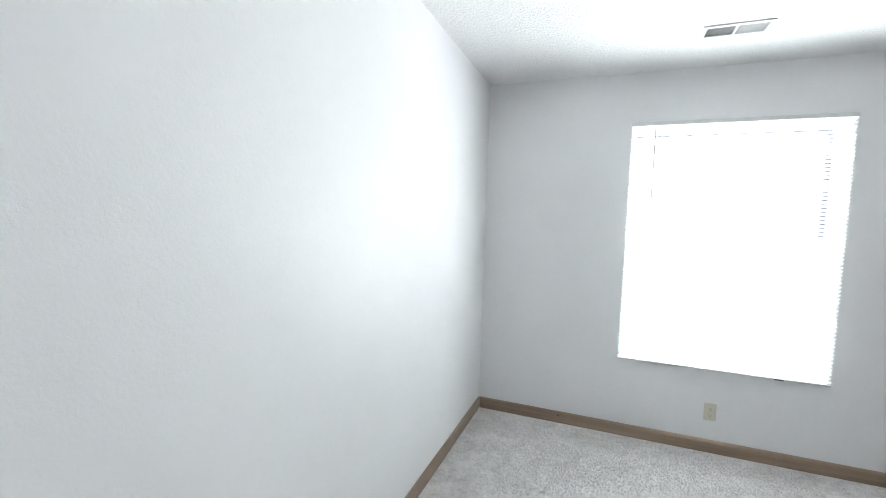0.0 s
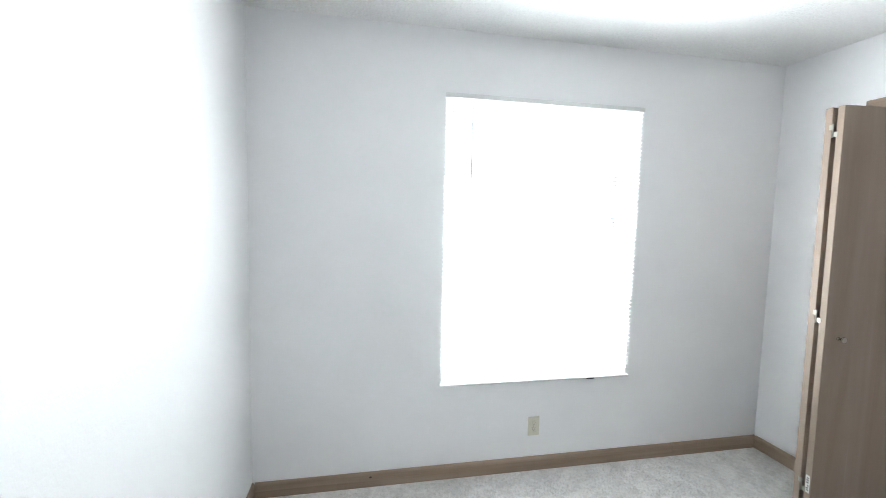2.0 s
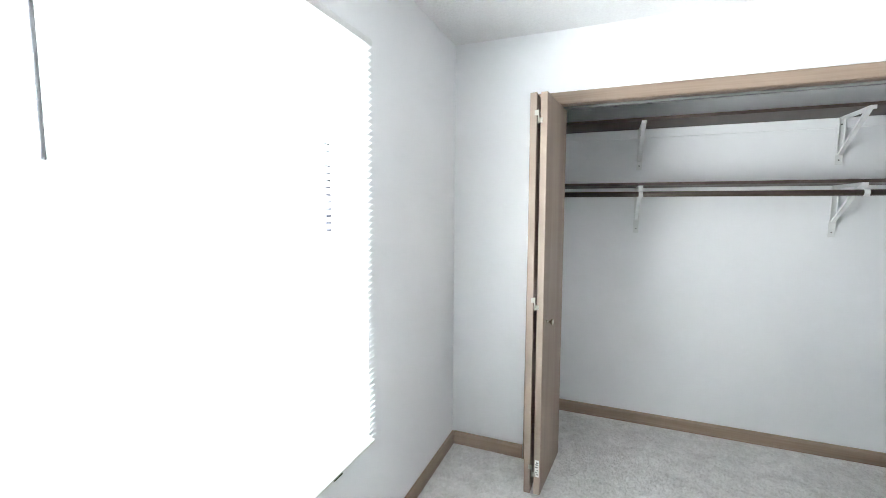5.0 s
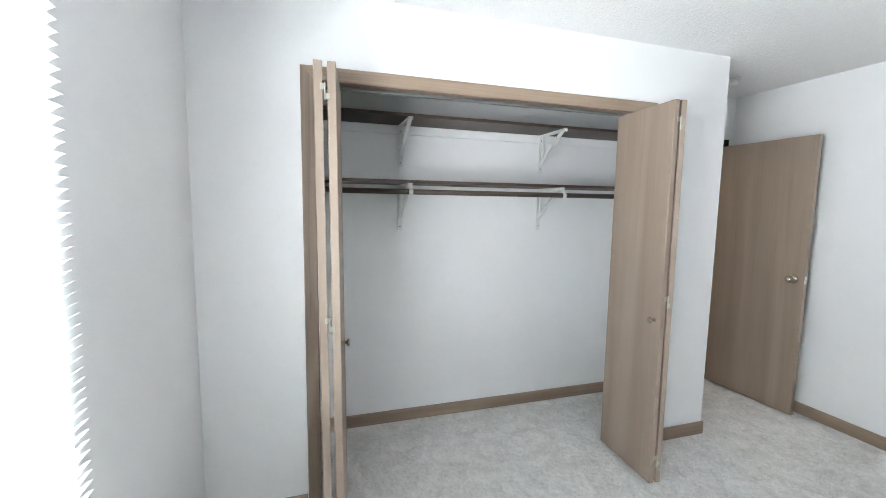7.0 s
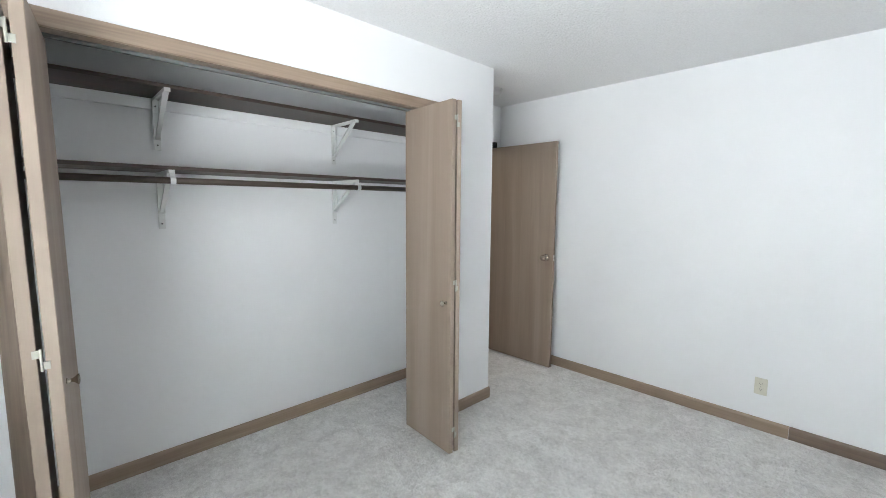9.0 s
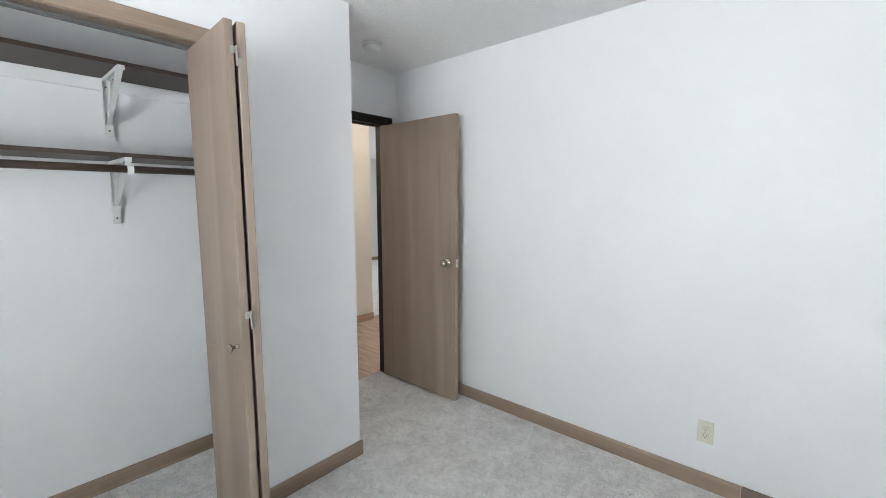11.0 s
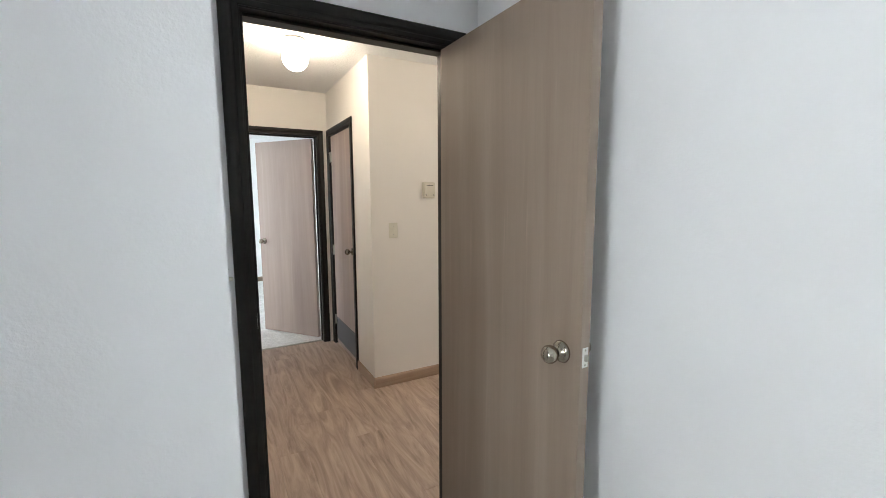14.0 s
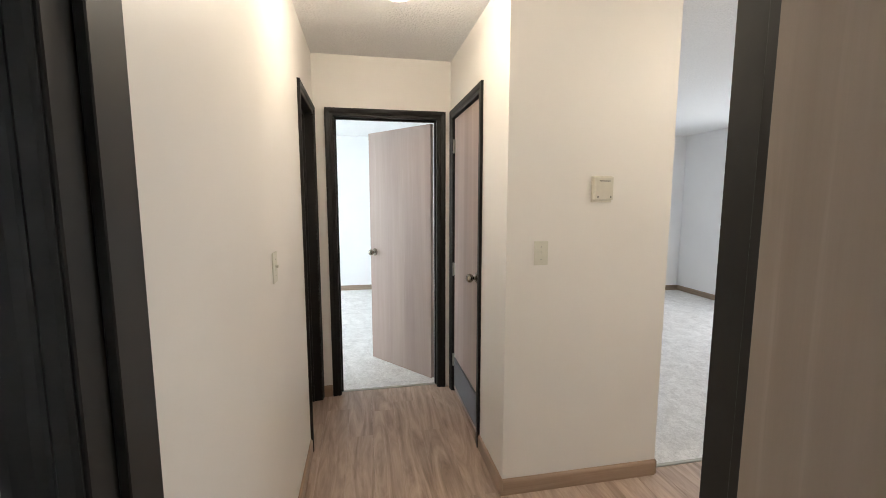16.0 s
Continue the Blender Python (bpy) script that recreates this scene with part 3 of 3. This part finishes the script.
def hinge(parent, at):
    h = part("hinge", B((-0.0012, 0.0012, -0.019, -0.002, -0.030, -0.006), (-0.0012, 0.0012, 0.002, 0.019, 0.006, 0.030), bev=0.0006), M_STEEL, parent, "small bright zinc hinge", at=at)
    bm = bmesh.new()
    lathe(bm, [(0, -0.034), (0.0038, -0.033), (0.0038, 0.033), (0, 0.034)], Matrix.Translation((-0.003, 0, 0)), 10)
    part("hinge_pin", bm, M_STEEL, h)
    return h


def bifold(label, a0, a1, b0, b1, knob_side, knob_u, sticker, lean, th=0.0165):
    """Two hinged panels folded outwards: a0 pivot, a1 and b0 meet at the hinge, b1 is the free edge."""
    d = thing("bifold_door", pose(a1[0], a1[1], 0, lean, 0, 0), label, "closet door", "closet bifold doors")
    org = Matrix.Translation((-a1[0], -a1[1], 0))
    for nm, p, q in (("panel", a1, a0), ("panel", b0, b1)):
        m, n = bar_between(p, q, 0.033, 0, 0)
        bm = B((0, n, -th, th, 0.022, 2.054), bev=0.002)
        ob = part(nm, bm, M_VENEER, d, at=org @ m)
    lead = ob
    bm = bmesh.new()
    s = knob_side
    lathe(bm, [(0.0, 0.0), (0.009, 0.0), (0.0085, 0.003), (0.0055, 0.007), (0.0055, 0.014), (0.009, 0.020), (0.0145, 0.025), (0.0165, 0.028), (0.0165, 0.031), (0.012, 0.0325), (0.007, 0.0315), (0, 0.031)], pose(knob_u, s * th, 0.925, -90 * s, 0, 0), 20)
    part("knob", bm, M_NICKEL, lead, "small satin nickel knob", True)
    mid = ((a1[0] + b0[0]) / 2, (a1[1] + b0[1]) / 2)
    for z in (1.940, 1.028, 0.15):
        hinge(d, org @ pose(mid[0] - 0.0016, mid[1], z))
    if sticker:
        lab = part("sticker", B((-0.0008, 0, -0.011, 0.011, -0.045, 0.045)), M_PAPER, lead, "white paper sticker with black print", at=pose(-0.0002, 0, 0.165))
        rows = [(-0.0012, -0.0008, y0, y1, z, z + 0.006) for z, y0, y1 in ((0.028, -0.008, 0.004), (0.017, -0.008, 0.007), (0.004, -0.006, 0.008), (-0.012, -0.008, 0.0), (-0.024, -0.004, 0.007), (-0.035, -0.008, 0.003))]
        part("print", B(*rows), M_SLOT, lab)
    return d


bifold("oak veneer bifold closet door, folded open, with sticker", (2.360, 2.402), (1.938, 2.408), (1.941, 2.358), (2.378, 2.312), -1, 0.075, True, -0.4)
bifold("oak veneer bifold closet door, folded open", (2.350, 0.594), (1.917, 0.674), (1.920, 0.714), (2.358, 0.686), 1, 0.04, False, 0, 0.0142)
structure("trim_closet_track", B((2.318, 2.342, 0.57, 2.427, 2.051, 2.0635), bev=0.002), M_VENTDARK, "grey metal bifold track under the closet header", "track")


# ---- doors ----
def knob_pair(parent, u, z, thick, both=True):
    prof = [(0.0, 0.0), (0.031, 0.0), (0.0325, 0.003), (0.030, 0.008), (0.024, 0.012), (0.014, 0.015), (0.0105, 0.020), (0.0105, 0.028)]
    prof += [(0.0262 * math.sin(radians(a)), 0.0475 - 0.0225 * math.cos(radians(a))) for a in range(28, 180, 10)] + [(0, 0.070)]
    for s in ((1, -1) if both else (1,)):
        bm = bmesh.new()
        lathe(bm, prof, pose(u, s * thick / 2, z, -90 * s, 0, 0), 28)
        part("knob", bm, M_NICKEL, parent, "round satin nickel door knob", True)


def slab_door(name, hinge_at, free_at, label, mat, zlo=0.015, ztop=2.036, knob_z=1.0, knob_in=0.062):
    m, n = bar_between(hinge_at, free_at, 0.035, 0, 0)
    d = thing(name, m, label, "door", kind="structure")
    leaf = part("leaf", B((0, n, -0.0175, 0.0175, zlo, ztop), bev=0.0015), mat, d)
    knob_pair(leaf, n - knob_in, knob_z, 0.035)
    latch = part("latch_plate", B((n - 0.0002, n + 0.001, -0.011, 0.011, knob_z - 0.028, knob_z + 0.028), bev=0.0004), M_STEEL_GLARE, leaf, "bright steel latch plate, coloured pale for reflected light")
    part("latch_bolt", B((n + 0.001, n + 0.010, -0.006, 0.006, knob_z - 0.009, knob_z + 0.009), bev=0.002), M_STEEL, latch)
    for z in (-0.021, 0.021):
        bm = bmesh.new()
        lathe(bm, [(0.0034, 0.0), (0.0030, 0.0006), (0.0, 0.0008)], pose(n + 0.001, 0, knob_z + z, 0, 90, 0), 10)
        part("screw", bm, M_STEEL, latch)
    return d, n


door1, n1 = slab_door("door_1", (3.004, -0.869), (2.247, -0.886), "oak veneer bedroom door standing open against the wall", M_VENEER, knob_z=1.02, knob_in=0.067)
for z in (0.25, 1.05, 1.83):
    bm = bmesh.new()
    lathe(bm, [(0, -0.046), (0.006, -0.044), (0.006, 0.044), (0, 0.046)], pose(-0.004, 0.020, z), 12)
    part("hinge", bm, M_DARK, door1, "dark steel hinge")
door2, n2 = slab_door("door_2", (5.792, -0.908), (6.369, -0.452), "rosy oak veneer door standing half open", M_VENEER_PINK)
door3, n3 = slab_door("door_3", (5.562, -1.055), (4.877, -1.055), "rosy oak veneer utility door, closed, with a grille", M_VENEER_PINK, knob_in=0.055)
for z in (0.25, 0.95, 1.845):
    hg = part("hinge", B((-0.002, 0.022, -0.0205, -0.0178, z - 0.045, z + 0.045), bev=0.0006), M_STEEL, door3, "bright steel hinge")
    bm = bmesh.new()
    lathe(bm, [(0, z - 0.05), (0.0065, z - 0.048), (0.0065, z + 0.048), (0, z + 0.05)], pose(-0.002, -0.026, 0), 12)
    part("hinge_pin", bm, M_STEEL, hg)
gr = part("grille_frame", B((0.03, 0.655, -0.0245, -0.0177, 0.06, 0.075), (0.03, 0.655, -0.0245, -0.0177, 0.265, 0.28), (0.03, 0.045, -0.0245, -0.0177, 0.075, 0.265), (0.64, 0.655, -0.0245, -0.0177, 0.075, 0.265), bev=0.001), M_GRILLE, door3, "grey metal return air grille")
lv = bmesh.new()
box(lv, 0.046, 0.639, -0.0045, 0.0045, -0.0008, 0.0008)
lvm = mesh_of("louvre", lv, M_GRILLE)
for i in range(14):
    ob = new("louvre", lvm)
    ob.parent = gr
    ob.matrix_basis = pose(0, -0.0215, 0.083 + i * 0.0134, 40, 0, 0)
part("grille_back", B((0.045, 0.64, -0.0180, -0.0177, 0.075, 0.265)), M_SLOT, gr)
structure("door_4", B((5.011, 5.588, 0.036, 0.071, 0.012, 2.045), bev=0.0015), M_VENEER_PINK, "closed oak veneer door in a dark side doorway", "door")
structure("strike_plate", B((2.984, 3.008, OY1 - 0.0012, OY1, 1.012, 1.069), bev=0.0004), M_STEEL_GLARE, "bright steel strike plate in the dark jamb, coloured pale for reflected light", "strike plate")


# ---- wall fittings ----
def plate(name, m, label, category, kind_of):
    """A cover plate that faces -y in its own space, with its toggle or sockets."""
    p = thing(name, m, label, category)
    part("cover", B((-0.035, 0.035, -0.005, 0, -0.057, 0.057), bev=0.0025, seg=2), M_PLASTIC, p)
    if kind_of == "switch":
        part("slot", B((-0.0055, 0.0055, -0.0056, -0.0045, -0.012, 0.012)), M_PLASTIC, p)
        part("toggle", B((-0.004, 0.004, -0.016, -0.005, -0.001, 0.008), bev=0.001), M_PLASTIC, p)
        zs = (0.030, -0.030)
    else:
        for z in (0.0195, -0.0195):
            f = part("socket", B((-0.0165, 0.0165, -0.0075, -0.0045, z - 0.0135, z + 0.0135), bev=0.002), M_PLASTIC, p)
            part("contacts", B((-0.0075, -0.0055, -0.0079, -0.0070, z - 0.002, z + 0.007), (0.0055, 0.0075, -0.0079, -0.0070, z - 0.002, z + 0.006), (-0.0022, 0.0022, -0.0079, -0.0070, z - 0.009, z - 0.005)), M_SLOT, f)
        zs = (0.0,)
    for z in zs:
        bm = bmesh.new()
        lathe(bm, [(0, 0.0012), (0.0022, 0.001), (0.003, 0)], pose(0, -0.005, z, 90, 0, 0), 10)
        part("screw", bm, M_STEEL, p)
    return p


plate("wall_outlet", pose(0.698, 2.9448, 0.268), "ivory double wall outlet below the window", "outlet", "outlet")
plate("wall_outlet", pose(0.733, -1.0098, 0.298, 0, 0, 180), "ivory double wall outlet above the baseboard", "outlet", "outlet")
plate("light_switch", pose(2.732, -0.0434, 1.233, 0, 0, -0.4), "ivory toggle light switch beside the bedroom door", "light switch", "switch")
plate("light_switch", pose(4.18, -0.0492, 1.215), "ivory toggle light switch on the hall wall", "light switch", "switch")
plate("light_switch", pose(4.4038, -1.197, 1.212, 0, 0, -90), "ivory toggle light switch below the thermostat", "light switch", "switch")

th = thing("thermostat", pose(4.4038, -1.494, 1.512, 0, 0, -90), "cream plastic wall thermostat with a vent slot", "thermostat")
part("backplate", B((-0.052, 0.052, -0.012, 0, -0.062, 0.062), bev=0.003, seg=2), M_CREAM, th)
part("cover", B((-0.046, 0.046, -0.034, -0.011, -0.050, 0.058), bev=0.004, seg=2), M_CREAM, th)
part("slot", B((-0.028, 0.028, -0.0346, -0.0335, 0.036, 0.040)), M_SLOT, th, "dark slot")
for x in (-0.033, 0.033):
    part("tab", B((x - 0.003, x + 0.003, -0.0350, -0.0335, -0.040, -0.032), bev=0.0005), M_SLOT, th)

sm = thing("smoke_detector", pose(2.612, -0.468, H), "round white plastic smoke detector on the ceiling", "smoke detector")
bm = bmesh.new()
lathe(bm, [(0, 0), (0.066, 0), (0.066, -0.010), (0.060, -0.013), (0, -0.013)], Matrix.Identity(4), 32)
part("base", bm, M_WHITE, sm)
bm = bmesh.new()
lathe(bm, [(0, -0.012), (0.056, -0.012), (0.057, -0.030), (0.050, -0.042), (0.036, -0.047), (0, -0.048)], Matrix.Identity(4), 32)
part("cover", bm, M_WHITE, sm, smooth=True)

vt = thing("ceiling_vent", pose(0.552, 2.405, H), "white metal ceiling air vent with two louvre banks", "air vent")
vx, vy = 0.152, 0.075
part("frame", B((-vx, vx, -vy, -vy + 0.022, -0.007, 0), (-vx, vx, vy - 0.022, vy, -0.007, 0), (-vx, -vx + 0.022, -vy + 0.022, vy - 0.022, -0.007, 0), (vx - 0.022, vx, -vy + 0.022, vy - 0.022, -0.007, 0), (-0.006, 0.006, -vy + 0.022, vy - 0.022, -0.007, 0), bev=0.0015), M_WHITE, vt)
part("backing", B((-vx + 0.02, vx - 0.02, -vy + 0.02, vy - 0.02, -0.0012, -0.0004)), M_SLOT, vt)
for s, tilt in ((-1, 38), (1, -38)):
    lv = bmesh.new()
    box(lv, -0.0005, 0.0005, -vy + 0.022, vy - 0.022, -0.0045, 0.0045)
    me = mesh_of("louvre", lv, M_VENTLIGHT)
    for i in range(12):
        ob = new("louvre", me)
        ob.parent = vt
        ob.matrix_basis = pose(s * (0.013 + i * 0.0105), 0, -0.005, 0, tilt, 0)

cl = thing("ceiling_light", pose(4.350, -0.533, H), "lit opal glass globe ceiling light on a metal base", "ceiling light", "hall globe lights")
bm = bmesh.new()
lathe(bm, [(0, 0), (0.066, 0), (0.067, -0.010), (0.060, -0.016), (0.044, -0.019), (0.042, -0.046), (0, -0.046)], Matrix.Identity(4), 32)
part("base", bm, plain("cream_lamp_base", (0.66, 0.62, 0.55), 0.35, 0.3), cl, "satin metal lamp base", True)
bm = bmesh.new()
prof = [(0.040, -0.042)] + [(0.080 * math.sin(radians(a)), -0.116 + 0.080 * math.cos(radians(a))) for a in range(32, 180, 8)] + [(0, -0.196)]
lathe(bm, prof, Matrix.Identity(4), 32)
part("globe", bm, M_GLOBE, cl, "glowing white glass globe", True)
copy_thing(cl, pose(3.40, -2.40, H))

# ---- hall planks ----
PW, PL = 0.152, 1.22
plank_meshes = {}


def plank(x0, x1, y0, y1):
    key = (round(x1 - x0, 3), round(y1 - y0, 3))
    if key not in plank_meshes:
        w, d = key
        plank_meshes[key] = mesh_of("plank", B((0.0004, w - 0.0004, 0.0004, d - 0.0004, -0.012, 0), bev=0.0007), M_PLANK)
    ob = new("plank", plank_meshes[key])
    ob.parent = hall_floor
    ob.location = (x0, y0, 0)


rng = random.Random(4)
y = 0.05
while y > -5.4:
    y0 = y - PW
    end = 5.697 if y0 > -1.2 else 4.444
    x = 3.106 - rng.uniform(0, PL)
    while x < end:
        a, b = max(x, 3.106), min(x + PL, end)
        if b - a > 0.02:
            plank(a, b, y0, y)
        x += PL
    y = y0


# ---- carpet pile ----
def carpet_pile(spans, per_m2, seed):
    """Upright yarn tufts, each a small leaning three-sided spike."""
    rs = np.random.RandomState(seed)
    xs, ys = [], []
    for x0, x1, y0, y1 in spans:
        n = int((x1 - x0) * (y1 - y0) * per_m2)
        xs.append(rs.uniform(x0, x1, n))
        ys.append(rs.uniform(y0, y1, n))
    x, y = np.concatenate(xs), np.concatenate(ys)
    n = len(x)
    turn, size = rs.uniform(0, 2 * np.pi, n), rs.uniform(0.0034, 0.0062, n)
    high = rs.uniform(0.003, 0.0075, n)
    lean_x, lean_y = rs.normal(0, 0.0026, n), rs.normal(0, 0.0026, n)
    v = np.zeros((n, 4, 3))
    for k in range(3):
        a = turn + k * 2 * np.pi / 3
        v[:, k, 0], v[:, k, 1], v[:, k, 2] = x + size * np.cos(a), y + size * np.sin(a), -0.001
    v[:, 3, 0], v[:, 3, 1], v[:, 3, 2] = x + lean_x, y + lean_y, high
    base = np.arange(n)[:, None] * 4
    f = np.concatenate([base + np.array(t) for t in ((0, 1, 3), (1, 2, 3), (2, 0, 3))])
    me = bpy.data.meshes.new("carpet_pile")
    me.from_pydata(v.reshape(-1, 3).tolist(), [], f.tolist())
    me.materials.append(M_CARPET)
    ob = new("carpet_pile", me)
    return tagged(ob, "short pale grey carpet tufts over the bedroom floor", "carpet", kind="stuff")


carpet_pile([(-0.83, 2.255, -0.99, 2.92), (2.255, 2.95, 0.08, 2.92), (2.255, 2.975, -0.99, -0.06), (2.975, 3.088, -0.875, -0.143)], 11000, 7)
